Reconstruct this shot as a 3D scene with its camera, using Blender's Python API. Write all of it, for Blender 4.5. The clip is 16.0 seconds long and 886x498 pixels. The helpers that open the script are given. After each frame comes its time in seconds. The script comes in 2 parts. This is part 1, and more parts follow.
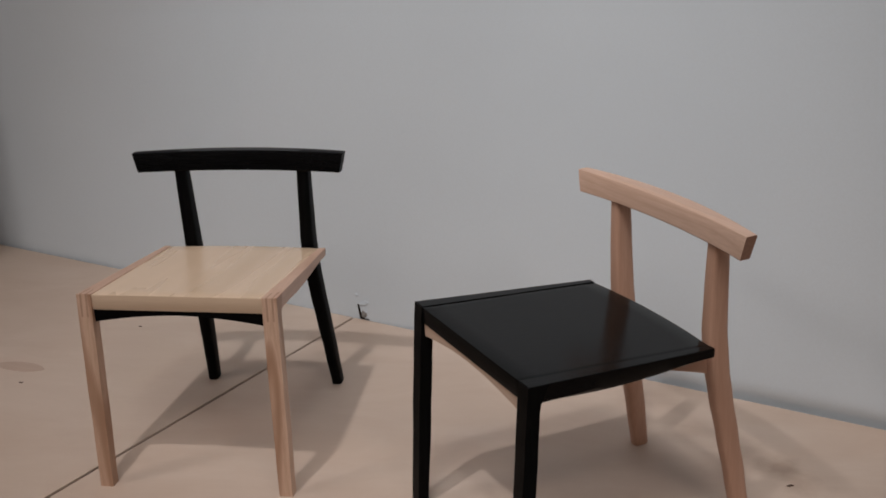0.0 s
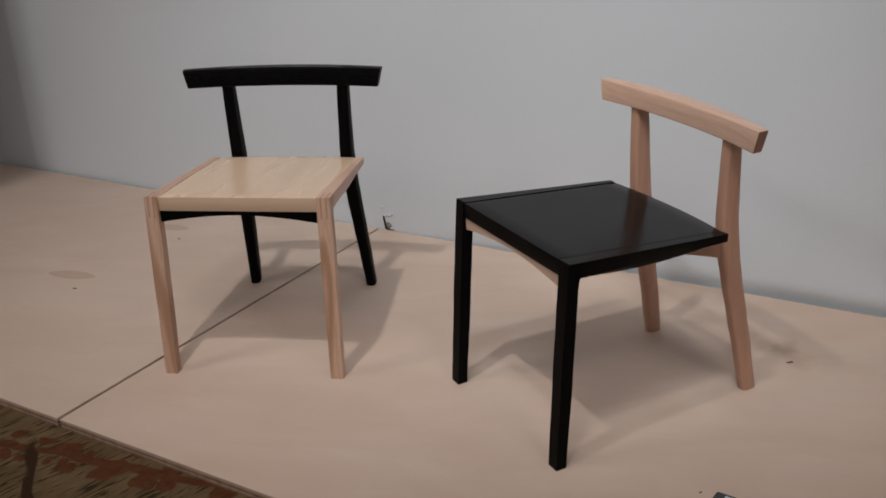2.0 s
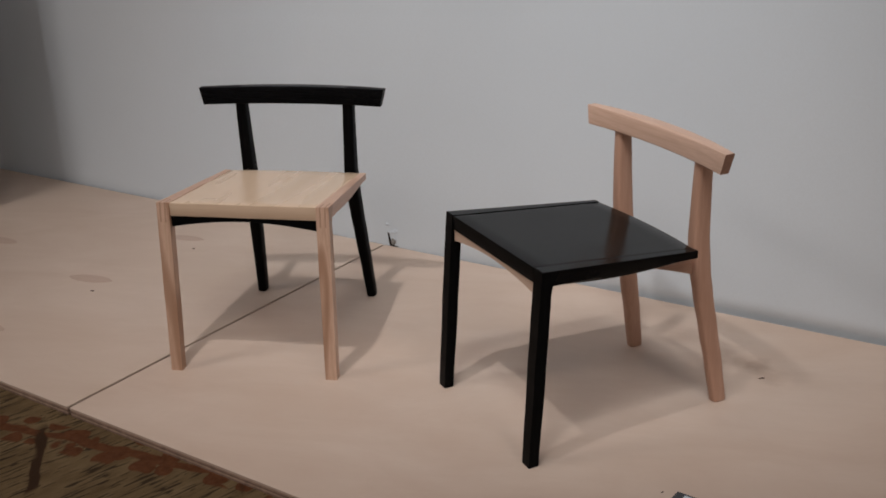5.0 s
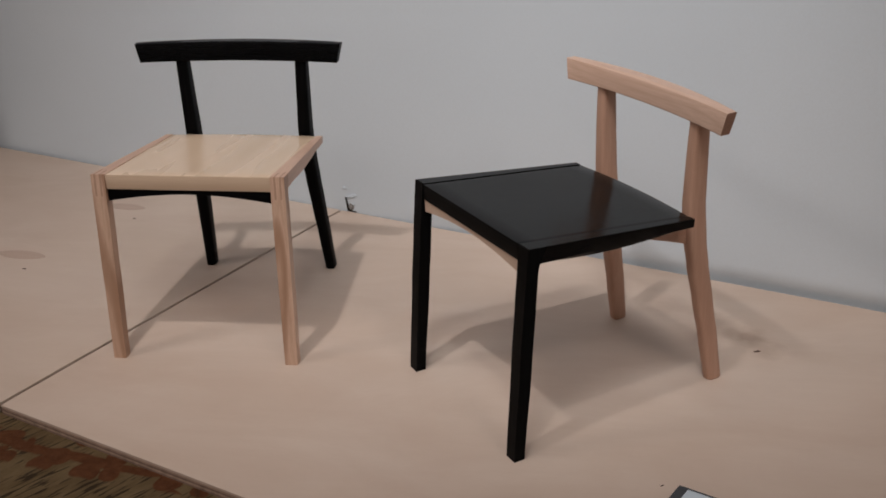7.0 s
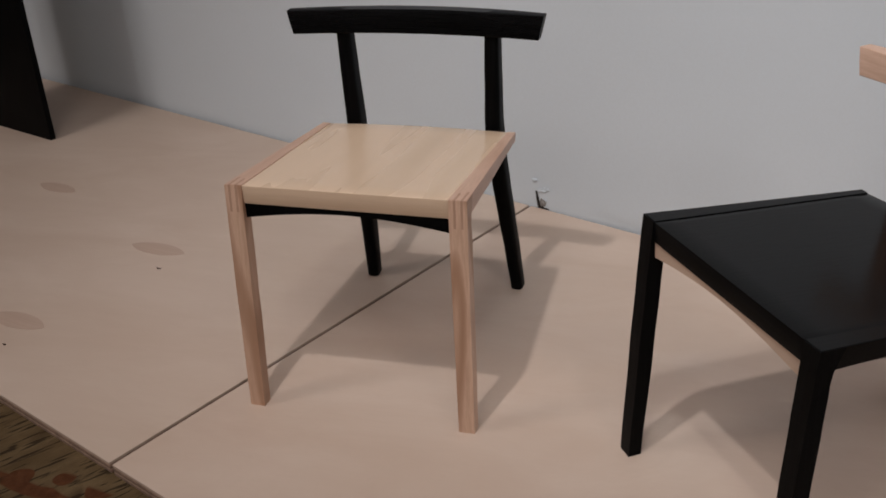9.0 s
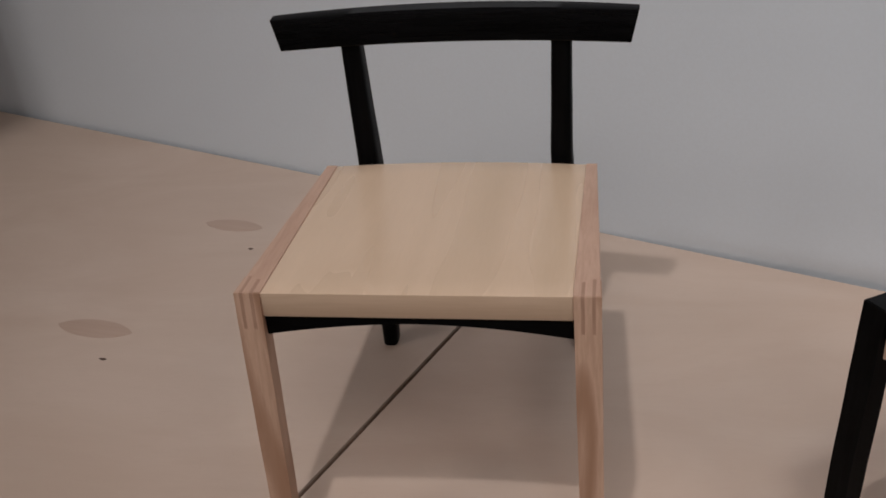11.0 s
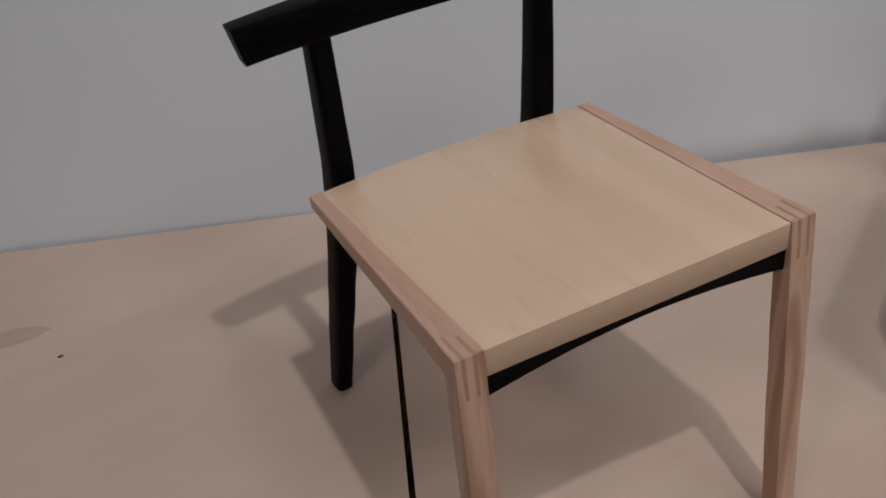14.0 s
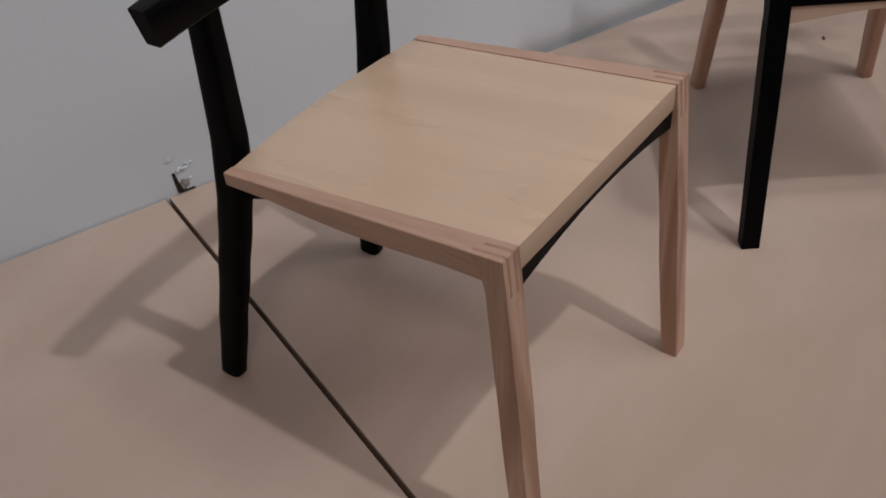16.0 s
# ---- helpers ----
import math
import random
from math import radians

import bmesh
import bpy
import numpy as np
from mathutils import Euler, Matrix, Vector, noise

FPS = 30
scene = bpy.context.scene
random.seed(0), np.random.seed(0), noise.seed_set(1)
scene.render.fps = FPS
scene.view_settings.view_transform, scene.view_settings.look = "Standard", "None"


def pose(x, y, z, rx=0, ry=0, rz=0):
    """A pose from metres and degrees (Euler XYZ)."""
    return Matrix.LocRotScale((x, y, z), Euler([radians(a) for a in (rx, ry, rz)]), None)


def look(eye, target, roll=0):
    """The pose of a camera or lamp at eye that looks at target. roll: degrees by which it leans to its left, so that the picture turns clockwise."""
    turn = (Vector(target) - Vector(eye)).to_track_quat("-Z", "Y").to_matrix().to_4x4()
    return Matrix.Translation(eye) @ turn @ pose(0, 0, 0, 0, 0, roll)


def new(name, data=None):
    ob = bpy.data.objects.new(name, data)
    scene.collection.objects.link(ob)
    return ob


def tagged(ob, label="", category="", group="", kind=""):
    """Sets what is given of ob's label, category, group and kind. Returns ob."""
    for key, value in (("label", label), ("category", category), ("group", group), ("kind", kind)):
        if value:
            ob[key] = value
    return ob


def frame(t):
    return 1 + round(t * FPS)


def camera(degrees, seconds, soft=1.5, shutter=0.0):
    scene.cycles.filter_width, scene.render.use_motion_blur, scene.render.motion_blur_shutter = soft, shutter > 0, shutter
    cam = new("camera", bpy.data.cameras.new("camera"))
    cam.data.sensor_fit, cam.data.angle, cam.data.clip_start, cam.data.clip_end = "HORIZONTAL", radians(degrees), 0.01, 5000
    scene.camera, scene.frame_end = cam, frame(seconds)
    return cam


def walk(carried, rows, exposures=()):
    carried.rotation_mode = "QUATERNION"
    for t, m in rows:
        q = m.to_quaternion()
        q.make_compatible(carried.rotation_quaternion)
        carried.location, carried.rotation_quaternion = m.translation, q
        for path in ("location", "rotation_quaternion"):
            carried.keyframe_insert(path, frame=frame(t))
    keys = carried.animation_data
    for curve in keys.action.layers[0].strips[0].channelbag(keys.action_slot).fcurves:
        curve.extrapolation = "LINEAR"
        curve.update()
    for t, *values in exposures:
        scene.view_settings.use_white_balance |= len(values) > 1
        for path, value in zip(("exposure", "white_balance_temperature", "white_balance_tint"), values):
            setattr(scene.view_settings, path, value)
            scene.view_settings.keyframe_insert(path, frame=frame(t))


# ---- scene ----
cam = camera(43.36, 16.0, soft=1.75)
ROWS = [
    (0.0, 1.0097, -2.2010, 1.3113, 70.044, 3.102, 10.825),
    (0.5, 1.0089, -2.3037, 1.3163, 69.894, 2.894, 13.400),
    (1.0, 0.9545, -2.3691, 1.3142, 67.677, 2.848, 9.616),
    (1.5, 0.9108, -2.4435, 1.3115, 66.465, 2.811, 8.760),
    (2.0, 0.9155, -2.4866, 1.3147, 67.109, 3.075, 9.379),
    (2.5, 0.9659, -2.5476, 1.3140, 66.656, 1.842, 9.216),
    (3.0, 1.0197, -2.6022, 1.3171, 67.917, 2.498, 11.497),
    (3.5, 1.0478, -2.6324, 1.3102, 68.335, 2.942, 10.384),
    (4.0, 1.0484, -2.6298, 1.3159, 68.254, 2.932, 10.142),
    (4.2, 1.0467, -2.6394, 1.3180, 68.367, 2.800, 10.567),
    (6.3, 1.0297, -2.5598, 1.2900, 69.617, 1.143, 11.436),
    (6.5, 1.0064, -2.5172, 1.2840, 67.999, 1.384, 10.019),
    (7.0, 0.9403, -2.4024, 1.2785, 66.210, 2.083, 8.487),
    (7.5, 0.8673, -2.3205, 1.2721, 64.759, 2.700, 6.988),
    (8.0, 0.8322, -2.1985, 1.2642, 64.593, 2.413, 10.606),
    (8.5, 0.8227, -1.9648, 1.2444, 63.287, 1.137, 14.957),
    (9.0, 0.7357, -1.7923, 1.2341, 62.630, 3.664, 17.236),
    (9.2, 0.6749, -1.7421, 1.2311, 62.091, 4.420, 15.916),
    (11.3, 0.1562, -1.2001, 1.1918, 57.958, 4.570, 4.774),
    (11.5, 0.0712, -1.1579, 1.1928, 57.693, 5.170, -0.107),
    (12.0, -0.0785, -1.0571, 1.1706, 57.277, 3.899, -6.931),
    (12.5, -0.1209, -0.9499, 1.1470, 56.314, 3.349, -10.273),
    (13.0, -0.2495, -0.9115, 1.1419, 53.769, 4.811, -20.004),
    (13.5, -0.4355, -0.9178, 1.1591, 54.878, 3.397, -27.985),
    (14.0, -0.5662, -0.9032, 1.1499, 54.340, 3.849, -28.353),
    (14.5, -0.6360, -0.8327, 1.1143, 53.186, 6.364, -34.275),
    (15.0, -0.6983, -0.7380, 1.1358, 51.910, 2.599, -41.713),
    (15.5, -0.8358, -0.6691, 1.1418, 52.245, 3.674, -52.084),
    (16.0, -0.9669, -0.6607, 1.1518, 52.286, 2.596, -55.835),
]
walk(cam, [(t, pose(x, y, z, rx, ry, rz)) for t, x, y, z, rx, ry, rz in ROWS],
     exposures=[(0.0, -0.17, 6400, 10), (1.0, -0.12, 6400, 10), (4.0, -0.04, 6400, 10), (9.0, -0.08, 6420, 11), (11.5, -0.32, 6400, 12), (13.0, -0.35, 6380, 12), (16.0, -0.37, 6340, 13)])

# ---- plan: the long wall runs along U, N points from the room into it ----
WALL_ANGLE = -21.2
U = Vector((math.cos(radians(WALL_ANGLE)), math.sin(radians(WALL_ANGLE)), 0))
N = Vector((-U.y, U.x, 0))
CORNER = Vector((0.100, 0.742, 0))       # on the wall face, where the two boards meet
CARPET_Z = -0.0230
CEILING_Z = 4.3

# ---- light ----
world = bpy.data.worlds.new("world")
scene.world = world
world.use_nodes = True
world.node_tree.nodes["Background"].inputs["Color"].default_value = (0.5, 0.52, 0.56, 1)
world.node_tree.nodes["Background"].inputs["Strength"].default_value = 0.05


def spot(name, place, aim, watts, colour, cone=95, radius=0.05):
    lamp = bpy.data.lights.new(name, "SPOT")
    lamp.energy, lamp.color = watts, colour
    lamp.spot_size, lamp.spot_blend, lamp.shadow_soft_size = radians(cone), 1.0, radius
    ob = new(name, lamp)
    ob.matrix_world = look(place, aim)
    return ob


def fill_panel(name, place, size, watts, colour):
    lamp = bpy.data.lights.new(name, "AREA")
    lamp.energy, lamp.color, lamp.shape, lamp.size = watts, colour, "SQUARE", size
    ob = new(name, lamp)
    ob.matrix_world = pose(place[0], place[1], place[2])
    return ob


WARM, AMBIENT = (1.0, 0.935, 0.898), (1.0, 0.89, 0.822)
spot("track_spot_key", (-0.13, -1.63, 4.1), (0.20, 0.60, 0.12), 216, WARM, 44, 0.055)
# added lamp, out of view, that brightens and cools the wall
spot("wall_fill_spot", (0.9, -1.9, 4.1), (0.72, 0.48, 0.74), 122, (0.93, 0.965, 0.965), 44, 0.28)
spot("track_spot_second", (0.62, -1.90, 4.1), (1.18, 0.26, 0.05), 96, WARM, 28, 0.065)
spot("track_spot_side", (-2.25, -1.50, 4.1), (-1.90, 1.40, 0.45), 60, (1.0, 0.95, 0.92), 36, 0.04)
# added area lamps out of view, soft fill for the shadows and the wall
for px, py, watts in ((-3.3, -2.2, 60), (0.2, -3.2, 41), (2.8, -3.2, 39)):
    fill_panel("unseen_fill_light", (px, py, CEILING_Z - 0.02), 1.2, watts, AMBIENT)


# ---- materials ----
def material(name, rough=0.5, metal=0.0, spec=0.5, coat=0.0, coat_rough=0.2):
    m = bpy.data.materials.new(name)
    m.use_nodes = True
    b = m.node_tree.nodes["Principled BSDF"]
    b.inputs["Roughness"].default_value = rough
    b.inputs["Metallic"].default_value = metal
    b.inputs["Specular IOR Level"].default_value = spec
    b.inputs["Coat Weight"].default_value = coat
    b.inputs["Coat Roughness"].default_value = coat_rough
    return m, m.node_tree, b


def node(tree, kind, **settings):
    n = tree.nodes.new(kind)
    for key, value in settings.items():
        n.inputs[key.replace("_", " ")].default_value = value
    return n


def coords(tree, scale=(1, 1, 1), turn=(0, 0, 0)):
    c = tree.nodes.new("ShaderNodeTexCoord")
    m = tree.nodes.new("ShaderNodeMapping")
    m.inputs["Scale"].default_value = scale
    m.inputs["Rotation"].default_value = turn
    tree.links.new(c.outputs["Object"], m.inputs["Vector"])
    return m.outputs["Vector"]


def turned(tree, degrees, scale):
    """Object coordinates, first turned about z, then stretched."""
    m = tree.nodes.new("ShaderNodeMapping")
    m.inputs["Scale"].default_value = scale
    tree.links.new(coords(tree, (1, 1, 1), (0, 0, radians(degrees))), m.inputs["Vector"])
    return m.outputs["Vector"]


def noise_of(tree, vector, scale, detail=4.0, rough=0.55, distortion=0.0):
    n = node(tree, "ShaderNodeTexNoise", Scale=scale, Detail=detail, Roughness=rough, Distortion=distortion)
    tree.links.new(vector, n.inputs["Vector"])
    return n.outputs["Fac"]


def noise_colour(tree, scale):
    n = node(tree, "ShaderNodeTexNoise", Scale=scale, Detail=3.0)
    tree.links.new(coords(tree), n.inputs["Vector"])
    return n.outputs["Color"]


def ramp(tree, fac, stops):
    r = tree.nodes.new("ShaderNodeValToRGB")
    e = r.color_ramp.elements
    while len(e) < len(stops):
        e.new(0.5)
    for el, (at, colour) in zip(e, stops):
        el.position, el.color = at, (*colour, 1)
    tree.links.new(fac, r.inputs["Fac"])
    return r.outputs["Color"]


def mix(tree, kind, fac, a, b):
    m = tree.nodes.new("ShaderNodeMix")
    m.data_type, m.blend_type = "RGBA", kind
    for socket, value in ((m.inputs[0], fac), (m.inputs[6], a), (m.inputs[7], b)):
        if isinstance(value, (int, float)):
            socket.default_value = value
        elif isinstance(value, tuple):
            socket.default_value = (*value, 1)
        else:
            tree.links.new(value, socket)
    return m.outputs[2]


def bump(tree, bsdf, height, strength, distance=0.001):
    b = node(tree, "ShaderNodeBump", Strength=strength, Distance=distance)
    tree.links.new(height, b.inputs["Height"])
    tree.links.new(b.outputs["Normal"], bsdf.inputs["Normal"])


def wood(name, light, dark, along, band=7.0, fine=220.0, contrast=0.55, rough=0.45, coat=0.0, figure=0.5, turn=(0, 0, 0), grain_bump=0.15, rings_across=48.0):
    """Straight-grained wood; along: the axis (0, 1, 2) of the grain."""
    m, t, b = material(name, rough, coat=coat)
    stretch = [1.0, 1.0, 1.0]
    stretch[along] = 0.045
    v = coords(t, tuple(stretch), turn)
    broad = noise_of(t, v, band, 2.0, 0.5, 0.1)
    lines = noise_of(t, v, fine, 3.0, 0.6)
    # growth rings: contour lines of a slow stretched noise
    slow = [1.0, 1.0, 1.0]
    slow[along] = 0.12
    field = noise_of(t, coords(t, tuple(slow), turn), 9.0, 1.0, 0.4, 0.2)
    rings = t.nodes.new("ShaderNodeMath")
    rings.operation = "MULTIPLY"
    rings.inputs[1].default_value = rings_across
    t.links.new(field, rings.inputs[0])
    sine = t.nodes.new("ShaderNodeMath")
    sine.operation = "SINE"
    t.links.new(rings.outputs[0], sine.inputs[0])
    half = t.nodes.new("ShaderNodeMath")
    half.operation = "MULTIPLY_ADD"
    half.inputs[1].default_value, half.inputs[2].default_value = 0.5, 0.5
    t.links.new(sine.outputs[0], half.inputs[0])
    mid = tuple(0.5 * (p + q) for p, q in zip(light, dark))
    base = ramp(t, broad, ((0.30, mid), (0.70, light)))
    grained = mix(t, "MIX", ramp(t, lines, ((0.35, (contrast,) * 3), (0.62, (0, 0, 0)))), base, dark)
    ringed = mix(t, "MIX", ramp(t, half.outputs[0], ((0.55, (0, 0, 0)), (1.0, (figure,) * 3))), grained, dark)
    t.links.new(ringed, b.inputs["Base Color"])
    t.links.new(ramp(t, broad, ((0.2, (rough - 0.02,) * 3), (0.8, (rough + 0.03,) * 3))), b.inputs["Roughness"])
    bump(t, b, lines, grain_bump, 0.0006)
    return m


MAPLE_L, MAPLE_D = (0.735, 0.557, 0.410), (0.57, 0.41, 0.28)
ASH_L, ASH_D = (0.62, 0.425, 0.325), (0.43, 0.262, 0.185)
BEECH_L, BEECH_D = (0.54, 0.335, 0.245), (0.40, 0.225, 0.155)
CREST_L, CREST_D = (0.64, 0.455, 0.36), (0.47, 0.305, 0.225)
maple_seat = wood("maple_seat", MAPLE_L, (0.50, 0.367, 0.242), 1, band=11, fine=260, contrast=0.08, rough=0.27, coat=0.2, figure=0.0, grain_bump=0.04)
maple_edge = wood("maple_edge", (0.60, 0.455, 0.335), (0.48, 0.345, 0.24), 0, band=18, fine=240, contrast=0.3, rough=0.42, figure=0.12)
ash_rail = wood("ash_rail", ASH_L, ASH_D, 1, band=22, fine=240, contrast=0.5, rough=0.42, figure=0.35)
ash_leg = wood("ash_leg", (0.65, 0.455, 0.345), (0.33, 0.185, 0.115), 2, band=24, fine=240, contrast=0.3, rough=0.44, figure=0.80)
beech_post = wood("beech_post", BEECH_L, BEECH_D, 2, band=24, fine=260, contrast=0.4, rough=0.45, figure=0.3)
beech_rail = wood("beech_rail", CREST_L, CREST_D, 0, band=24, fine=220, contrast=0.45, rough=0.42, figure=0.38, turn=(0.2, 0.1, 0.12), rings_across=80.0)
beech_long = wood("beech_long", BEECH_L, BEECH_D, 1, band=24, fine=260, contrast=0.4, rough=0.45, figure=0.3)
beech_apron = wood("beech_apron", (0.62, 0.47, 0.375), (0.50, 0.36, 0.27), 0, band=24, fine=260, contrast=0.3, rough=0.5, figure=0.2)
beech_end = wood("beech_end_grain", (0.34, 0.195, 0.135), (0.23, 0.12, 0.08), 0, band=40, fine=300, contrast=0.5, rough=0.6, figure=0.3)
ash_end = wood("ash_end_grain", (0.46, 0.295, 0.215), (0.33, 0.195, 0.135), 2, band=40, fine=300, contrast=0.6, rough=0.55, figure=0.3)


def ebonised(name, along, rough, coat, ior=1.13):
    m, t, b = material(name, rough, spec=0.5, coat=coat, coat_rough=0.16)
    b.inputs["IOR"].default_value = ior
    stretch = [1.0, 1.0, 1.0]
    stretch[along] = 0.04
    v = coords(t, tuple(stretch))
    pores = noise_of(t, v, 170.0, 3.0, 0.65)
    haze = noise_of(t, coords(t), 5.0, 3.0, 0.5)
    colour = ramp(t, pores, ((0.35, (0.0014, 0.0015, 0.0017)), (0.7, (0.0038, 0.0040, 0.0045))))
    t.links.new(colour, b.inputs["Base Color"])
    t.links.new(ramp(t, haze, ((0.3, (rough - 0.05,) * 3), (0.7, (rough + 0.07,) * 3))), b.inputs["Roughness"])
    bump(t, b, pores, 0.3, 0.0006)
    return m


black_x = ebonised("ebonised_wood_cross", 0, 0.40, 0.0)
black_y = ebonised("ebonised_wood_long", 1, 0.40, 0.0)
black_z = ebonised("ebonised_wood_upright", 2, 0.45, 0.0)
black_seat = ebonised("ebonised_wood_seat", 1, 0.17, 0.0, 1.18)
black_crest = ebonised("ebonised_wood_crest", 0, 0.21, 0.0, 1.19)


def painted_wall():
    m, t, b = material("white_wall_paint", 0.75, spec=0.25)
    v = coords(t)
    blotch = noise_of(t, v, 1.3, 3.0, 0.5)
    roller = noise_of(t, v, 160.0, 3.0, 0.6)
    t.links.new(mix(t, "MIX", ramp(t, roller, ((0.3, (0.25,) * 3), (0.7, (0, 0, 0)))),
                    ramp(t, blotch, ((0.3, (0.620, 0.69, 0.755)), (0.7, (0.660, 0.73, 0.795)))), (0.59, 0.64, 0.68)), b.inputs["Base Color"])
    bump(t, b, roller, 0.12, 0.001)
    return m


def plywood(name, light, dark, turn, dark_spots=()):
    m, t, b = material(name, 0.55, spec=0.35)
    s = coords(t, (0.10, 1, 1), (0, 0, turn))
    cloud = noise_of(t, coords(t, (0.45, 1, 1), (0, 0, turn)), 5.0, 5.0, 0.6, 0.6)
    rotary = noise_of(t, s, 14.0, 4.0, 0.55, 1.2)
    fibre = noise_of(t, s, 240.0, 2.0, 0.6)
    base = ramp(t, cloud, ((0.30, dark), (0.68, light)))
    figure = mix(t, "MIX", ramp(t, rotary, ((0.45, (0, 0, 0)), (0.70, (0.28,) * 3))), base, dark)
    grain = mix(t, "MIX", ramp(t, fibre, ((0.30, (0.07,) * 3), (0.5, (0, 0, 0)))), figure, tuple(0.8 * c for c in dark))
    # blurred, broken patches of darker brown at places of their own
    for x, y, radius, depth in dark_spots:
        away = t.nodes.new("ShaderNodeVectorMath")
        away.operation = "DISTANCE"
        away.inputs[1].default_value = (x, y, 0)
        t.links.new(mix(t, "LINEAR_LIGHT", 0.03, coords(t), noise_colour(t, 22.0)), away.inputs[0])
        patch = ramp(t, away.outputs["Value"], ((0.25 * radius, (depth,) * 3), (radius, (0, 0, 0))))
        grain = mix(t, "MIX", patch, grain, (0.20, 0.125, 0.085))
    t.links.new(grain, b.inputs["Base Color"])
    bump(t, b, fibre, 0.1, 0.0005)
    return m


def carpet_pattern():
    m, t, b = material("patterned_carpet", 0.95, spec=0.1)
    # ochre ground with dark dashes one way, rust-coloured lobed stems running another
    dashes = noise_of(t, turned(t, -54.0, (0.13, 1.0, 1.0)), 120.0, 1.5, 0.5, 0.3)
    ground = ramp(t, noise_of(t, turned(t, -54.0, (0.4, 1.0, 1.0)), 26.0, 3.0, 0.6), ((0.3, (0.125, 0.082, 0.040)), (0.7, (0.215, 0.150, 0.080))))
    dashed = mix(t, "MIX", ramp(t, dashes, ((0.575, (0, 0, 0)), (0.62, (0.85,) * 3))), ground, (0.034, 0.024, 0.015))
    bend = turned(t, 11.5, (1.0, 1.0, 1.0))
    wobble = node(t, "ShaderNodeTexNoise", Scale=7.0, Detail=2.0)
    t.links.new(bend, wobble.inputs["Vector"])
    warped = mix(t, "LINEAR_LIGHT", 0.035, bend, wobble.outputs["Color"])
    across = t.nodes.new("ShaderNodeSeparateXYZ")
    t.links.new(warped, across.inputs[0])
    shifted = t.nodes.new("ShaderNodeMath")
    shifted.operation = "ADD"
    shifted.inputs[1].default_value = 3.615
    t.links.new(across.outputs[1], shifted.inputs[0])
    stem = t.nodes.new("ShaderNodeMath")
    stem.operation = "PINGPONG"
    stem.inputs[1].default_value = 0.15
    t.links.new(shifted.outputs[0], stem.inputs[0])
    blobs = node(t, "ShaderNodeTexVoronoi", Scale=15.0, Randomness=0.75)
    t.links.new(warped, blobs.inputs["Vector"])
    vine = ramp(t, stem.outputs[0], ((0.013, (1, 1, 1)), (0.016, (0, 0, 0))))
    near = ramp(t, stem.outputs[0], ((0.052, (1, 1, 1)), (0.058, (0, 0, 0))))
    lobe = ramp(t, blobs.outputs["Distance"], ((0.43, (1, 1, 1)), (0.46, (0, 0, 0))))
    leaf = mix(t, "MULTIPLY", 1.0, near, lobe)
    shape = mix(t, "LIGHTEN", 1.0, vine, leaf)
    rust = ramp(t, noise_of(t, coords(t), 60.0, 3.0, 0.6), ((0.3, (0.098, 0.038, 0.017)), (0.7, (0.150, 0.060, 0.027))))
    limbs = node(t, "ShaderNodeTexVoronoi", Scale=3.1)
    limbs.feature = "DISTANCE_TO_EDGE"
    t.links.new(warped, limbs.inputs["Vector"])
    patchy = noise_of(t, coords(t), 3.5, 2.0, 0.5)
    limb = mix(t, "MULTIPLY", 1.0, ramp(t, limbs.outputs["Distance"], ((0.035, (1, 1, 1)), (0.05, (0, 0, 0)))), ramp(t, patchy, ((0.52, (0, 0, 0)), (0.56, (1, 1, 1)))))
    full = mix(t, "MIX", limb, mix(t, "MIX", shape, dashed, rust), (0.048, 0.026, 0.014))
    pile = noise_of(t, coords(t), 700.0, 2.0, 0.7)
    t.links.new(mix(t, "MULTIPLY", 0.6, full, ramp(t, pile, ((0.25, (0.45,) * 3), (0.7, (1, 1, 1))))), b.inputs["Base Color"])
    bump(t, b, pile, 0.8, 0.004)
    return m


def plain(name, colour, rough, spread=0.12, scale=30.0, spec=0.4):
    m, t, b = material(name, rough, spec=spec)
    n = noise_of(t, coords(t), scale, 4.0, 0.6)
    t.links.new(ramp(t, n, ((0.3, tuple(c * (1 - spread) for c in colour)), (0.7, tuple(min(1, c * (1 + spread)) for c in colour)))), b.inputs["Base Color"])
    bump(t, b, n, 0.1, 0.001)
    return m


wall_paint = painted_wall()
ply_left = plywood("plywood_face_a", (0.60, 0.492, 0.416), (0.54, 0.428, 0.350), radians(12))
ply_right = plywood("plywood_face_b", (0.604, 0.492, 0.416), (0.540, 0.420, 0.342), radians(14), ((1.262, 0.000, 0.060, 0.48), (1.300, -0.060, 0.050, 0.30), (1.200, 0.070, 0.055, 0.22), (1.075, 0.150, 0.070, 0.20)))
ply_core = plain("plywood_core", (0.38, 0.27, 0.21), 0.8, 0.3, 60)
ply_glue = plain("plywood_cross_layer", (0.22, 0.145, 0.11), 0.85, 0.3, 60)
patch_wood = wood("plywood_patch", (0.50, 0.378, 0.308), (0.44, 0.322, 0.255), 0, band=30, fine=200, contrast=0.4, rough=0.55, figure=0.2)
knot_dark = plain("knot_brown", (0.06, 0.03, 0.02), 0.8)
carpet_mat = carpet_pattern()
ceiling_paint = plain("ceiling_paint", (0.74, 0.74, 0.74), 0.9, 0.03, 4)
room_paint = plain("room_paint", (0.60, 0.58, 0.56), 0.8, 0.04, 2)
rubble_grey = plain("crumbled_plaster", (0.26, 0.25, 0.24), 0.95, 0.35, 160)
gap_shade = plain("painted_cavity_shade", (0.015, 0.012, 0.010), 0.95)
sign_white = plain("sign_sheet", (0.54, 0.62, 0.69), 0.45, 0.03, 12)
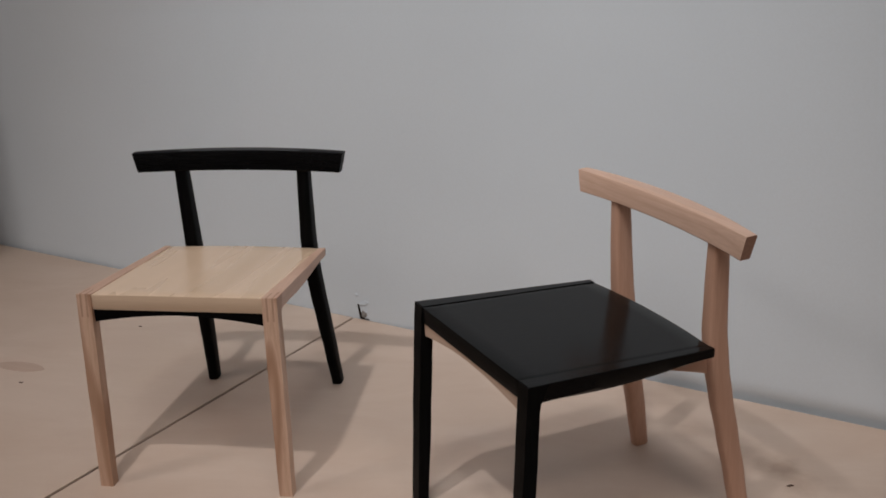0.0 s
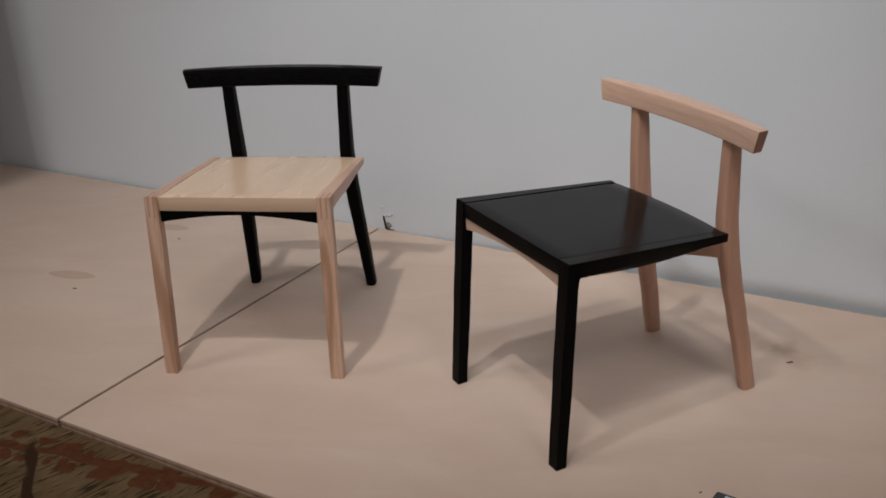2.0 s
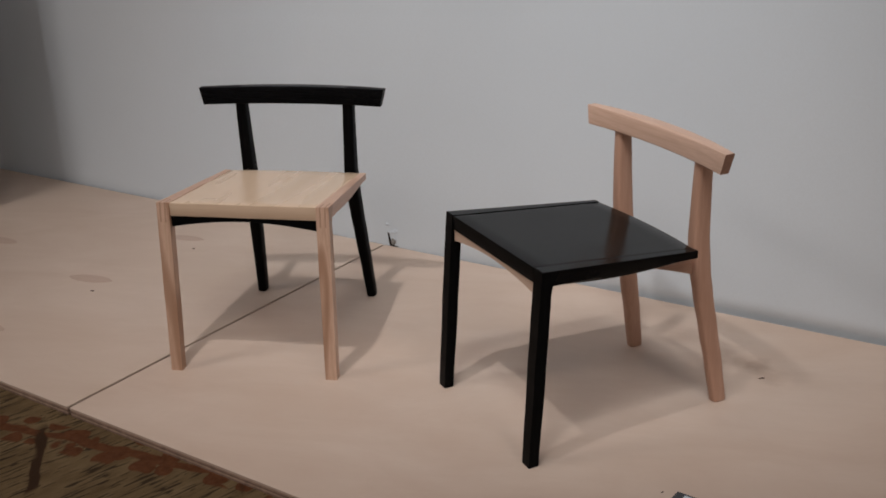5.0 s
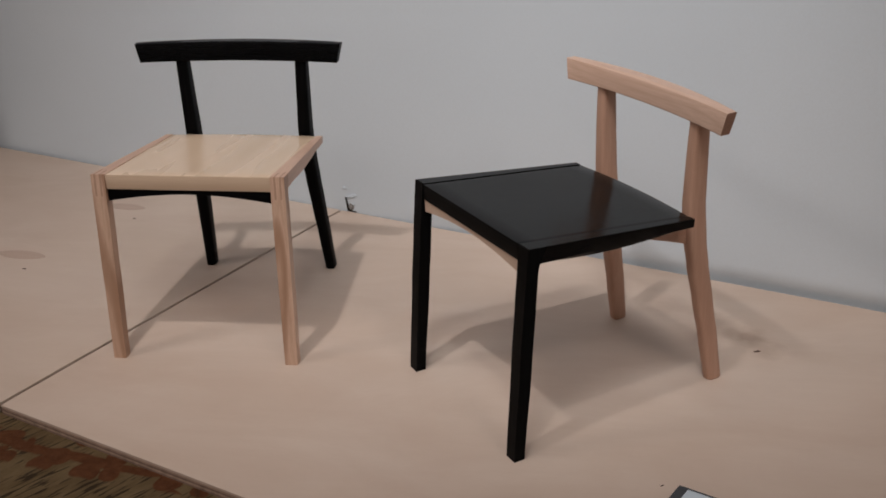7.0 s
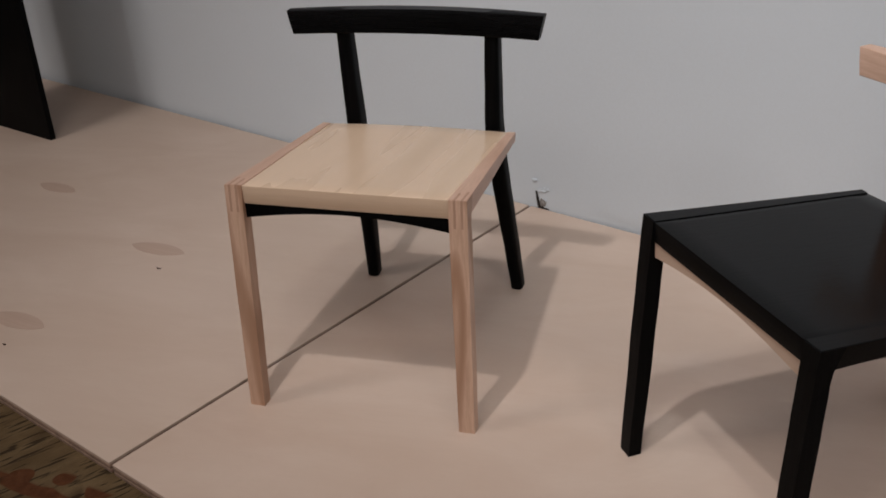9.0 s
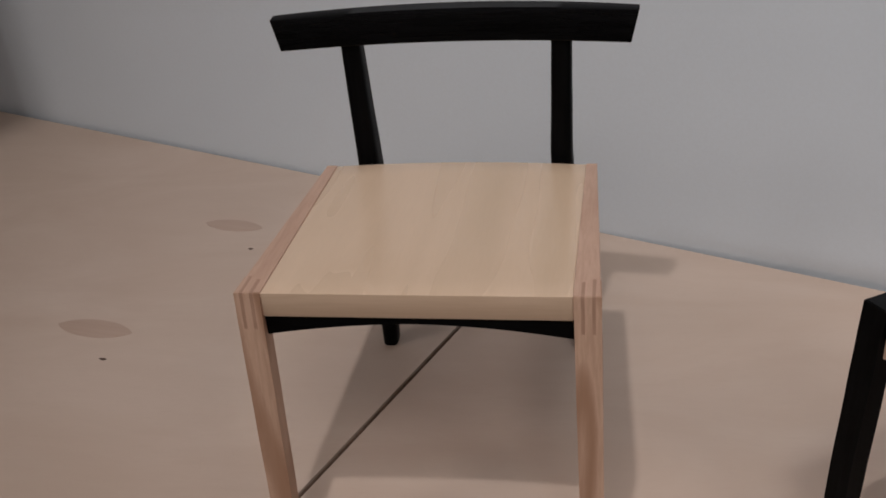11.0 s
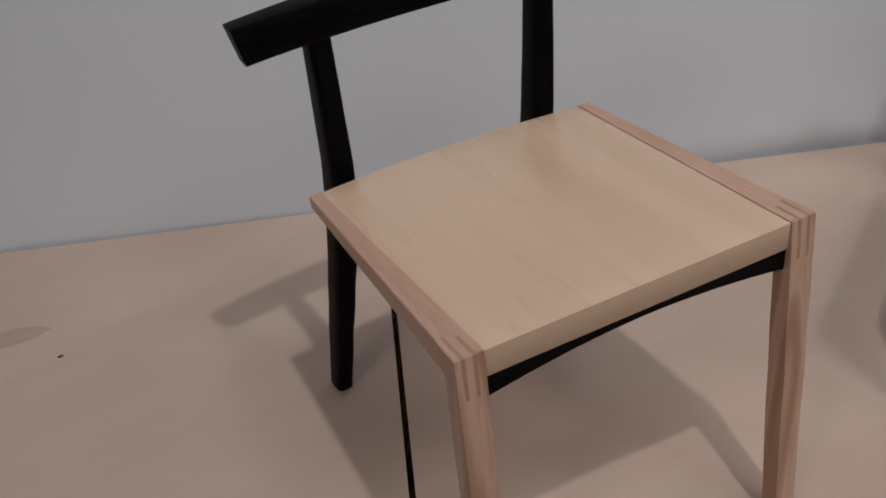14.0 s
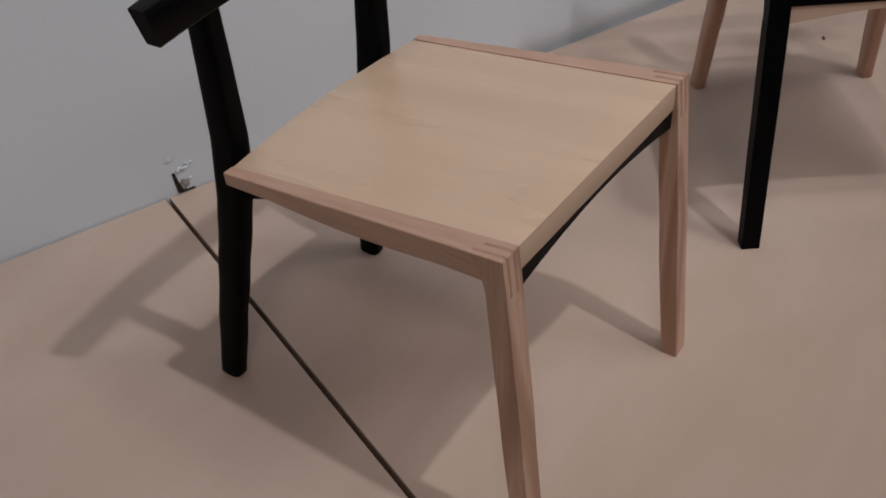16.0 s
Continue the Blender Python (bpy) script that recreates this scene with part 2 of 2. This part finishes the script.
sign_dark = plain("sign_frame", (0.045, 0.048, 0.055), 0.5, 0.15, 60)
holder_dark = plain("dark_brown_wood", (0.018, 0.012, 0.010), 0.55, 0.4, 120)
card_white = plain("card_stock", (0.72, 0.72, 0.70), 0.7, 0.03, 40)


# ---- building helpers ----
def part(name, bm, mat, parent=None, label="", smooth=False):
    me = bpy.data.meshes.new(name)
    bmesh.ops.recalc_face_normals(bm, faces=bm.faces[:])
    if smooth:
        for e in bm.edges:
            e.smooth = len(e.link_faces) == 2 and e.calc_face_angle(0) < radians(28)
    bm.to_mesh(me)
    bm.free()
    for m in (mat if isinstance(mat, (list, tuple)) else [mat]):
        me.materials.append(m)
    if smooth:
        for p in me.polygons:
            p.use_smooth = True
    ob = new(name, me)
    if parent is not None:
        ob.parent = parent
    if label:
        tagged(ob, label)
    return ob


def soften(bm, width, segments=2, angle=30):
    sharp = [e for e in bm.edges if len(e.link_faces) == 2 and e.calc_face_angle(0) > radians(angle)]
    bmesh.ops.bevel(bm, geom=sharp, offset=width, segments=segments, profile=0.6, affect="EDGES", clamp_overlap=True)
    return bm


def prism(outline, low, high):
    """A solid from a plan outline, between two heights."""
    bm = bmesh.new()
    under = [bm.verts.new((x, y, low)) for x, y in outline]
    over = [bm.verts.new((x, y, high)) for x, y in outline]
    bm.faces.new(under[::-1])
    bm.faces.new(over)
    for i in range(len(outline)):
        j = (i + 1) % len(outline)
        bm.faces.new((under[i], under[j], over[j], over[i]))
    return bm


def loft(sections, closed_ends=True):
    """Skin a row of rings with equal numbers of points."""
    bm = bmesh.new()
    rings = [[bm.verts.new(p) for p in ring] for ring in sections]
    n = len(rings[0])
    for a, b in zip(rings, rings[1:]):
        for i in range(n):
            j = (i + 1) % n
            bm.faces.new((a[i], a[j], b[j], b[i]))
    if closed_ends:
        bm.faces.new(rings[0][::-1])
        bm.faces.new(rings[-1])
    return bm


def block(x0, y0, z0, x1, y1, z1):
    return prism([(x0, y0), (x1, y0), (x1, y1), (x0, y1)], z0, z1)


def on_plan(u, n, z=0.0):
    return CORNER + U * u + N * n + Vector((0, 0, z))


def wall_slab(name, u0, n0, u1, n1, z0, z1, mat, label):
    pts = [on_plan(u, n) for u, n in ((u0, n0), (u1, n0), (u1, n1), (u0, n1))]
    ob = part(name, prism([(p.x, p.y) for p in pts], z0, z1), mat)
    return tagged(ob, label, "wall", kind="structure")


def lerp_table(table, z):
    for (z0, *a), (z1, *b) in zip(table, table[1:]):
        if z0 <= z <= z1:
            f = (z - z0) / (z1 - z0)
            f = f * f * (3 - 2 * f) * 0.35 + f * 0.65
            return [p + (q - p) * f for p, q in zip(a, b)]
    return list(table[-1][1:])


# ---- the room ----
stations = []
# the foot recedes towards the right, shaped to imitate soft shade above the floor
for u, shade_recess in ((-5.0, 0.0030), (-0.1, 0.0015), (0.12, 0.0020), (0.45, 0.0070), (1.1, 0.0170), (5.0, 0.0170)):
    profile = ((0.0, CEILING_Z), (0.0, 0.055), (0.12 * shade_recess, 0.038), (0.40 * shade_recess, 0.020), (shade_recess, 0.0), (shade_recess, CARPET_Z), (0.14, CARPET_Z), (0.14, CEILING_Z))
    stations.append([tuple(on_plan(u, n, z)) for n, z in profile])
tagged(part("wall_north", loft(stations), wall_paint, smooth=True), "off-white painted gallery wall, its foot set back to imitate a band of shade", "wall", kind="structure")
wall_slab("wall_west", -5.14, -6.5, -5.0, 0.14, CARPET_Z, CEILING_Z, room_paint, "plain painted gallery wall")
wall_slab("wall_east", 5.0, -6.5, 5.14, 0.14, CARPET_Z, CEILING_Z, room_paint, "plain painted gallery wall")
wall_slab("wall_south", -5.14, -6.64, 5.14, -6.5, CARPET_Z, CEILING_Z, room_paint, "plain painted gallery wall")
pts = [on_plan(u, n) for u, n in ((-5.14, -6.64), (5.14, -6.64), (5.14, 0.14), (-5.14, 0.14))]
tagged(part("ceiling", prism([(p.x, p.y) for p in pts], CEILING_Z, CEILING_Z + 0.1), ceiling_paint), "white painted ceiling", "ceiling", kind="structure")
tagged(part("floor", prism([(p.x, p.y) for p in pts], CARPET_Z - 0.1, CARPET_Z), carpet_mat),
       "ochre carpet with rust-brown branching figures and dark dashes", "carpet", kind="structure")

# ---- two plywood boards on the carpet ----
FRONT_ANGLE = radians(-22.9)
FU = Vector((math.cos(FRONT_ANGLE), math.sin(FRONT_ANGLE), 0))
JOINT_FRONT = Vector((-0.3955, -0.4515, 0))
JOINT_BACK = Vector((0.1030, 0.7385, 0))
BACK_L = Vector((math.cos(radians(-20.85)), math.sin(radians(-20.85)), 0))
BACK_R = Vector((math.cos(radians(-21.35)), math.sin(radians(-21.35)), 0))
GAP, GAP_BACK = FU * 0.0050, FU * 0.0042


def plywood_board(front, back, run_front, run_back, face, label):
    """A board 23 mm thick in plies; its near short edge lies from front to back."""
    thing = new("plywood_board")
    corners = [front, front + run_front, back + run_back, back]
    if (run_front.x < 0):
        corners.reverse()
    middle = sum(corners, Vector()) / 4
    z = 0.0
    for i, (thick, mat) in enumerate(((0.0050, face), (0.0045, ply_core), (0.0045, ply_glue), (0.0045, ply_core), (0.0045, ply_glue))):
        inset = 1.0 - (0.0 if i % 2 == 0 else 0.0004)
        ring = [middle + (c - middle) * inset for c in corners]
        bm = prism([(c.x, c.y) for c in ring], z - thick, z)
        if i == 0:
            soften(bm, 0.0009, 1)
        part("veneer" if i == 0 else "ply", bm, mat, thing)
        z -= thick
    return tagged(thing, label, "plywood board", group="plywood boards")


plywood_board(JOINT_FRONT + GAP, JOINT_BACK + GAP_BACK, FU * 2.44, BACK_R * 2.44, ply_right, "pale plywood board lying on carpet, under both chairs")
plywood_board(JOINT_FRONT - GAP, JOINT_BACK - GAP_BACK, FU * -2.44, BACK_L * -2.44, ply_left, "pale plywood board with oval patches, lying on carpet")


def plywood_patch(x, y, length, width, degrees):
    bm = bmesh.new()
    ring = []
    for i in range(28):
        a = 2 * math.pi * i / 28
        ring.append((0.5 * length * math.copysign(abs(math.cos(a)) ** 0.9, math.cos(a)), 0.5 * width * math.copysign(abs(math.sin(a)) ** 1.6, math.sin(a))))
    top = [bm.verts.new((p, q, 0.0007)) for p, q in ring]
    low = [bm.verts.new((p * 1.004, q * 1.01, -0.0005)) for p, q in ring]
    bm.faces.new(top)
    for i in range(28):
        bm.faces.new((low[i], low[(i + 1) % 28], top[(i + 1) % 28], top[i]))
    ob = part("plywood_patch", bm, patch_wood)
    ob.matrix_basis = pose(x, y, 0, 0, 0, degrees)
    return tagged(ob, "pinkish oval repair patch set into the plywood", "plywood patch", group="plywood patches")


for x, y, length, width, degrees in ((-0.757, 0.339, 0.165, 0.055, -9), (-0.600, 0.726, 0.140, 0.046, -9.6), (-1.253, 0.633, 0.145, 0.05, -15), (-0.896, -0.040, 0.165, 0.058, -12)):
    plywood_patch(x, y, length, width, degrees)


def knot(x, y, size, degrees):
    bm = bmesh.new()
    rnd = random.Random(int((x + 5) * 1000))
    ring = [(size * (0.7 + 0.6 * rnd.random()) * math.cos(a), 0.45 * size * (0.7 + 0.6 * rnd.random()) * math.sin(a)) for a in [2 * math.pi * i / 11 for i in range(11)]]
    top = [bm.verts.new((p, q, 0.0008)) for p, q in ring]
    low = [bm.verts.new((p, q, -0.0005)) for p, q in ring]
    bm.faces.new(top)
    for i in range(11):
        bm.faces.new((low[i], low[(i + 1) % 11], top[(i + 1) % 11], top[i]))
    ob = part("knot", bm, knot_dark)
    ob.matrix_basis = pose(x, y, 0, 0, 0, degrees)
    return tagged(ob, "small dark pin knot in the plywood face", "knot", group="plywood knots")


for x, y, size, degrees in ((-0.700, 0.245, 0.0065, -10), (-0.532, 0.630, 0.0055, -10), (-0.861, -0.136, 0.0065, -10), (1.278, -0.071, 0.008, 20), (1.047, -0.613, 0.004, 40)):
    knot(x, y, size, degrees)


# ---- the chair ----
HALF_FRONT, HALF_BACK, HALF_IN = 0.2245, 0.2077, 0.1915
Y_FRONT, Y_BACK, Z_FRONT, Z_BACK = -0.1915, 0.2140, 0.4512, 0.4134


def seat_z(y):
    return Z_FRONT + (Z_BACK - Z_FRONT) * (y - Y_FRONT) / (Y_BACK - Y_FRONT)


def seat_panel_mesh(tongue):
    """The board between the side rails: thin at the back, its back edge bowed; tongue: how far it runs into the rails."""
    cols, rows = 24, 10
    bm = bmesh.new()
    grid = {}
    for layer in (0, 1):
        for i in range(cols + 1):
            x = (HALF_IN + tongue) * (2 * i / cols - 1)
            back = Y_BACK + 0.013 * max(0.0, 1 - (x / HALF_IN) ** 2)
            for j in range(rows + 1):
                y = Y_FRONT + (back - Y_FRONT) * j / rows
                thick = 0.0345 - 0.0145 * j / rows
                dish = 0.0012 * max(0.0, 1 - (x / HALF_IN) ** 2) * math.sin(math.pi * j / rows)
                grid[layer, i, j] = bm.verts.new((x, y, seat_z(y) - 0.0012 - (dish if layer == 0 else thick)))
    for i in range(cols):
        for j in range(rows):
            bm.faces.new([grid[0, i + a, j + b] for a, b in ((0, 0), (1, 0), (1, 1), (0, 1))])
            bm.faces.new([grid[1, i + a, j + b] for a, b in ((0, 0), (0, 1), (1, 1), (1, 0))])
    for i in range(cols):
        bm.faces.new([grid[k] for k in ((0, i, 0), (1, i, 0), (1, i + 1, 0), (0, i + 1, 0))])
        bm.faces.new([grid[k] for k in ((0, i, rows), (0, i + 1, rows), (1, i + 1, rows), (1, i, rows))])
    for j in range(rows):
        bm.faces.new([grid[k] for k in ((0, 0, j), (0, 0, j + 1), (1, 0, j + 1), (1, 0, j))])
        bm.faces.new([grid[k] for k in ((0, cols, j), (1, cols, j), (1, cols, j + 1), (0, cols, j + 1))])
    bmesh.ops.recalc_face_normals(bm, faces=bm.faces[:])
    return soften(bm, 0.0012, 2, 40)


def side_rail_mesh(side):
    """The tapering rail beside the seat, its underside hollowed towards both ends."""
    sections = []
    for j in range(19):
        f = j / 18
        y = Y_FRONT + 0.001 + (Y_BACK - Y_FRONT - 0.001) * f
        outer = HALF_FRONT + (HALF_BACK - HALF_FRONT) * f
        top = seat_z(y)
        edge = top - (0.034 - 0.016 * f)
        belly = edge - 0.010 * math.sin(math.pi * min(1, f * 1.05)) ** 1.2
        inner = HALF_IN + 0.0001
        sections.append([(side * p, y, z) for p, z in ((inner, top), (outer - 0.001, top), (outer, top - 0.0012), (outer - 0.0005 - 0.001 * f, edge),
                                                       (outer - 0.008 * (1 - 0.5 * f), belly), (inner - 0.002, belly), (inner - 0.001, top - 0.01))])
    return loft(sections)


def front_leg_mesh(side):
    """Square leg, vertical from the front, raked forward and tapering in depth from the side."""
    table = ((0.0, 0.0240, 0.030, -0.2285), (0.21, 0.0275, 0.0315, -0.2135), (0.33, 0.0270, 0.0325, -0.2035), (0.405, 0.0265, 0.0328, -0.1972), (0.4507, 0.042, 0.033, Y_FRONT - 0.0012))
    sections = []
    for k in range(25):
        z = 0.4507 * k / 24
        depth, width, front = lerp_table(table, z)
        x1 = HALF_FRONT + 0.0006
        x0 = x1 - width
        behind = x1 - (0.0416 * max(0.0, front + depth - Y_FRONT) if z > 0.38 else 0.0)
        sections.append([(side * x, y, min(z, seat_z(y) - 0.0003)) for x, y in ((x0, front), (x1, front), (behind, front + depth), (x0, front + depth))])
    return soften(loft(sections), 0.0012, 2, 50)


def finger_mesh(side, k):
    """One finger of the corner joint, showing on the top and on the front."""
    width = 0.0325 / 5
    x0 = HALF_FRONT + 0.001 - width * (k + 1) + 0.0012
    x1 = x0 + width - 0.0024
    long = 0.042 if k == 1 else 0.034
    bm = bmesh.new()
    proud = 0.0005
    pts = [(-0.1968, 0.392), (-0.1972 - proud * 0.8, 0.402), (Y_FRONT - 0.0012 - proud * 0.8, Z_FRONT + proud * 0.5), (Y_FRONT + long, seat_z(Y_FRONT + long) + proud * 0.7),
           (Y_FRONT + long, seat_z(Y_FRONT + long) - 0.004), (Y_FRONT + 0.004, Z_FRONT - 0.006), (Y_FRONT + 0.002, 0.392)]
    a = [bm.verts.new((side * x0, y, z)) for y, z in pts]
    b = [bm.verts.new((side * x1, y, z)) for y, z in pts]
    bm.faces.new(a)
    bm.faces.new(b[::-1])
    for i in range(len(pts)):
        j = (i + 1) % len(pts)
        bm.faces.new((a[i], b[i], b[j], a[j]))
    return bm


def apron_mesh(half, y, top, end_drop, middle_drop, thick):
    """A rail with an arched lower edge."""
    sections = []
    for i in range(25):
        f = -1 + 2 * i / 24
        x = half * f
        low = top - (middle_drop + (end_drop - middle_drop) * abs(f) ** 1.8)
        sections.append([(x, y, top), (x, y, low), (x, y + thick, low), (x, y + thick, top)])
    return loft(sections)


def stretcher_mesh(side):
    """The rail under each side of the seat, arched, running into the back leg."""
    sections = []
    for j in range(21):
        f = j / 20
        y = -0.168 + 0.408 * f
        top = seat_z(y) - 0.026
        low = 0.405 - 0.071 * max(0.0, (f - 0.35) / 0.65) ** 1.35 - 0.012 * max(0.0, 1 - f / 0.3) ** 1.5
        low = min(low, top - 0.006)
        sections.append([(side * 0.134, y, top), (side * 0.156, y, top), (side * 0.156, y, low), (side * 0.134, y, low)])
    return loft(sections)


BACK_SHIFT = 0.0020      # the back sits a little to one side of the seat
# height, centre x, centre y, width, depth
POST = ((0.0, 0.1715, 0.3190, 0.0265, 0.037), (0.10, 0.1660, 0.3045, 0.0295, 0.041), (0.19, 0.1605, 0.2885, 0.0320, 0.043), (0.28, 0.1555, 0.2725, 0.0340, 0.045),
        (0.35, 0.1515, 0.2625, 0.0350, 0.046), (0.42, 0.1510, 0.2570, 0.0330, 0.045), (0.51, 0.1535, 0.2565, 0.0310, 0.041), (0.612, 0.1560, 0.2575, 0.0295, 0.035))


def post_mesh(side):
    sections = []
    for k in range(33):
        z = 0.612 * k / 32
        cx, cy, w, d = lerp_table(POST, z)
        ring = []
        for i in range(20):
            a = 2 * math.pi * (i + 0.5) / 20
            round_off = 0.42 if z > 0.33 else 0.55
            ring.append((BACK_SHIFT + side * (cx + 0.5 * w * math.copysign(abs(math.cos(a)) ** round_off, math.cos(a))), cy + 0.5 * d * math.copysign(abs(math.sin(a)) ** round_off, math.sin(a)), z))
        sections.append(ring)
    # a small chamfer at the floor
    foot = sections[0]
    mid = Vector(foot[0]).lerp(Vector(foot[10]), 0.5)
    sections.insert(0, [tuple(Vector((p[0], p[1], 0)).lerp(Vector((mid.x, mid.y, 0)), 0.12)) for p in foot])
    sections[1] = [(p[0], p[1], 0.003) for p in foot]
    return loft(sections)


def crest_mesh():
    """Backrest rail: bowed backwards, raked, with crisp edges and ends cut under."""
    sections = []
    for i in range(41):
        f = -1 + 2 * i / 40
        bow = 0.0185 * (1 - f * f)
        rise = 0.0015 * (1 - f * f)
        thick = 0.0225 + 0.0120 * (1 - f * f)
        soft = 0.0012 + 0.0065 * (1 - f * f)      # the upper front edge is eased most in the middle
        ring = []
        for x, y, z in ((0.2550, 0.2222, 0.5995), (0.2553, 0.2214, 0.6012), (0.2605, 0.2228, 0.6230), (0.2655, 0.2250, 0.6458 - soft), (0.2659, 0.2250 + 0.3 * soft, 0.6458 - 0.4 * soft),
                        (0.2663, 0.2252 + soft, 0.6458), (0.2664, 0.2262 + thick - 0.0022, 0.6460), (0.2661, 0.2264 + thick, 0.6442),
                        (0.2556, 0.2224 + thick - 0.0010, 0.6015), (0.2552, 0.2224 + thick - 0.0030, 0.5993)):
            ring.append((x * f + BACK_SHIFT, y + bow, z + rise))
        sections.append(ring)
    return loft(sections)


def chair(frame_is_black, label):
    thing = new("chair")
    seat_mat, edge, rail_mat, leg_mat, finger = (black_seat, black_x, black_seat, black_z, black_y) if not frame_is_black else (maple_seat, maple_edge, ash_rail, ash_leg, ash_end)
    post_mat, crest_mat, apron_mat = (black_z, black_crest, black_x) if frame_is_black else (beech_post, beech_rail, beech_apron)
    seat = part("seat", seat_panel_mesh(-0.0001 if frame_is_black else 0.0016), [seat_mat, edge], thing, "pale wooden seat board" if frame_is_black else "glossy black seat board", smooth=True)
    for p in seat.data.polygons:
        p.material_index = 1 if p.normal.y < -0.8 else 0
    for side in (-1, 1):
        part("side_rail", side_rail_mesh(side), rail_mat, thing, smooth=True)
        leg = part("front_leg", front_leg_mesh(side), leg_mat, thing)
        for k in ((1, 3) if frame_is_black else ()):
            part("joint_finger", finger_mesh(side, k), finger, leg)
        part("side_stretcher", stretcher_mesh(side), post_mat if frame_is_black else beech_long, thing, smooth=True)
        part("back_leg", post_mesh(side), post_mat, thing, "black curved back leg" if frame_is_black else "pinkish beech curved back leg", smooth=True)
    part("front_apron", apron_mesh(HALF_IN, Y_FRONT + 0.0025, Z_FRONT - 0.0345, 0.0300, 0.0115, 0.018), apron_mat, thing, "black arched apron" if frame_is_black else "pale arched apron", smooth=True)
    crest = crest_mesh()
    crest_ob = part("backrest", crest, [crest_mat, black_x if frame_is_black else beech_end], thing, "black bowed backrest rail" if frame_is_black else "pale bowed beech backrest rail", smooth=True)
    polys = crest_ob.data.polygons
    polys[len(polys) - 1].material_index = polys[len(polys) - 2].material_index = 1
    return tagged(thing, label, "chair", group="exhibited chairs")


chair_a = chair(True, "low-backed chair with pale seat and front legs, black back")
chair_a.matrix_basis = pose(0.0015, 0.0035, 0.0, 0, 0, 0.18)
chair_b = chair(False, "low-backed chair with black seat and front legs, beech back")
chair_b.matrix_basis = pose(0.8081, -0.2481, 0.0, 0, 0, math.degrees(-0.9224))

# ---- black slab of a further exhibit, near the wall ----
slab = new("black_exhibit")
bm = soften(block(-0.46, 0.0, 0.0, 0.0, 0.018, 1.50), 0.0012, 2)
part("slab_side", bm, black_z, slab)
part("slab_foot", soften(block(-0.46, 0.0185, 0.0, -0.40, 0.20, 1.40), 0.0015, 2), black_z, slab)
slab.matrix_basis = pose(-1.50, 0.957, 0, 0, 0, -19.5)
tagged(slab, "tall black-painted wooden slab standing on the plywood near the wall", "exhibit")


# ---- broken plaster at the foot of the wall ----
def flake_mesh(size, seed, flat=0.45):
    bm = bmesh.new()
    bmesh.ops.create_icosphere(bm, subdivisions=2, radius=1.0)
    rnd = random.Random(seed)
    for v in bm.verts:
        k = 0.65 + 0.6 * noise.noise(v.co * 1.7 + Vector((seed * 3.1, seed, 0)))+ 0.15 * rnd.random()
        v.co = Vector((v.co.x * size[0], v.co.y * size[1] * flat, v.co.z * size[2])) * k
    return bm


damage = new("plaster_damage")
damage.matrix_basis = Matrix.Translation(on_plan(0.0, 0.0)) @ pose(0, 0, 0, 0, 0, WALL_ANGLE)
# near-black solids on the wall face stand in for shade inside the gaps
part("crack", loft([[(0.022, -0.0015, 0.046), (0.027, -0.0015, 0.045), (0.027, 0.004, 0.045), (0.021, 0.004, 0.048)],
                    [(0.025, -0.0015, 0.022), (0.033, -0.0015, 0.020), (0.033, 0.004, 0.020), (0.024, 0.004, 0.022)],
                    [(0.028, -0.0015, 0.0025), (0.046, -0.0015, 0.0015), (0.046, 0.004, 0.0015), (0.028, 0.004, 0.0025)]]), gap_shade, damage, "near-black strip painting the shade of a gap in the plaster")
part("bottom_gap_shade", block(0.030, -0.0018, 0.0008, 0.060, 0.003, 0.0026), gap_shade, damage, "near-black strip painting the shade of a gap along the floor")
rubble = part("rubble", flake_mesh((0.013, 0.010, 0.015), 9), rubble_grey, damage, "grey crumbled plaster core")
rubble.location = (0.041, 0.0, 0.018)
for k, (x, z, sx, sz) in enumerate(((0.043, 0.051, 0.018, 0.0085), (0.055, 0.057, 0.013, 0.008), (0.034, 0.048, 0.009, 0.005), (0.054, 0.026, 0.007, 0.004), (0.021, 0.076, 0.012, 0.0065))):
    ob = part("plaster_flake", flake_mesh((sx * 0.85, 0.006, sz * 0.85), k + 2), wall_paint, damage)
    ob.location = (x, -0.002, z)
tagged(damage, "chipped white plaster with a gap, its shade painted near-black, at the wall foot", "wall damage")

# ---- labels lying in front ----
sign = new("label_panel")
part("panel_frame", soften(block(0.0, -0.29, 0.0, 0.40, 0.0, 0.016), 0.0015, 2), sign_dark, sign, "dark grey panel edge")
part("panel_sheet", soften(block(0.020, -0.284, 0.0155, 0.394, -0.0075, 0.0178), 0.0006, 1), sign_white, sign, "bluish white sheet")
sign.matrix_basis = pose(1.078, -0.630, 0, 0, 0, -27)
tagged(sign, "white exhibit label on a dark grey panel lying on plywood", "label panel")

holder = new("card_holder")
part("holder_block", soften(block(0.0, -0.05, 0.0, 0.098, 0.0, 0.020), 0.002, 2), holder_dark, holder)
part("holder_lip", soften(block(0.0, -0.007, 0.0195, 0.098, 0.0, 0.0236), 0.0008, 1), holder_dark, holder)
holder.matrix_basis = pose(0.702, -0.738, 0, 0, 0, -8)
tagged(holder, "dark brown wooden card holder lying on the plywood", "card holder")
card = tagged(part("paper_card", soften(block(0.0, -0.06, 0.0, 0.05, 0.0, 0.0012), 0.0003, 1), card_white), "small white paper card lying on plywood", "card")
card.matrix_basis = pose(0.835, -0.735, 0.0, 0, 0, -12)
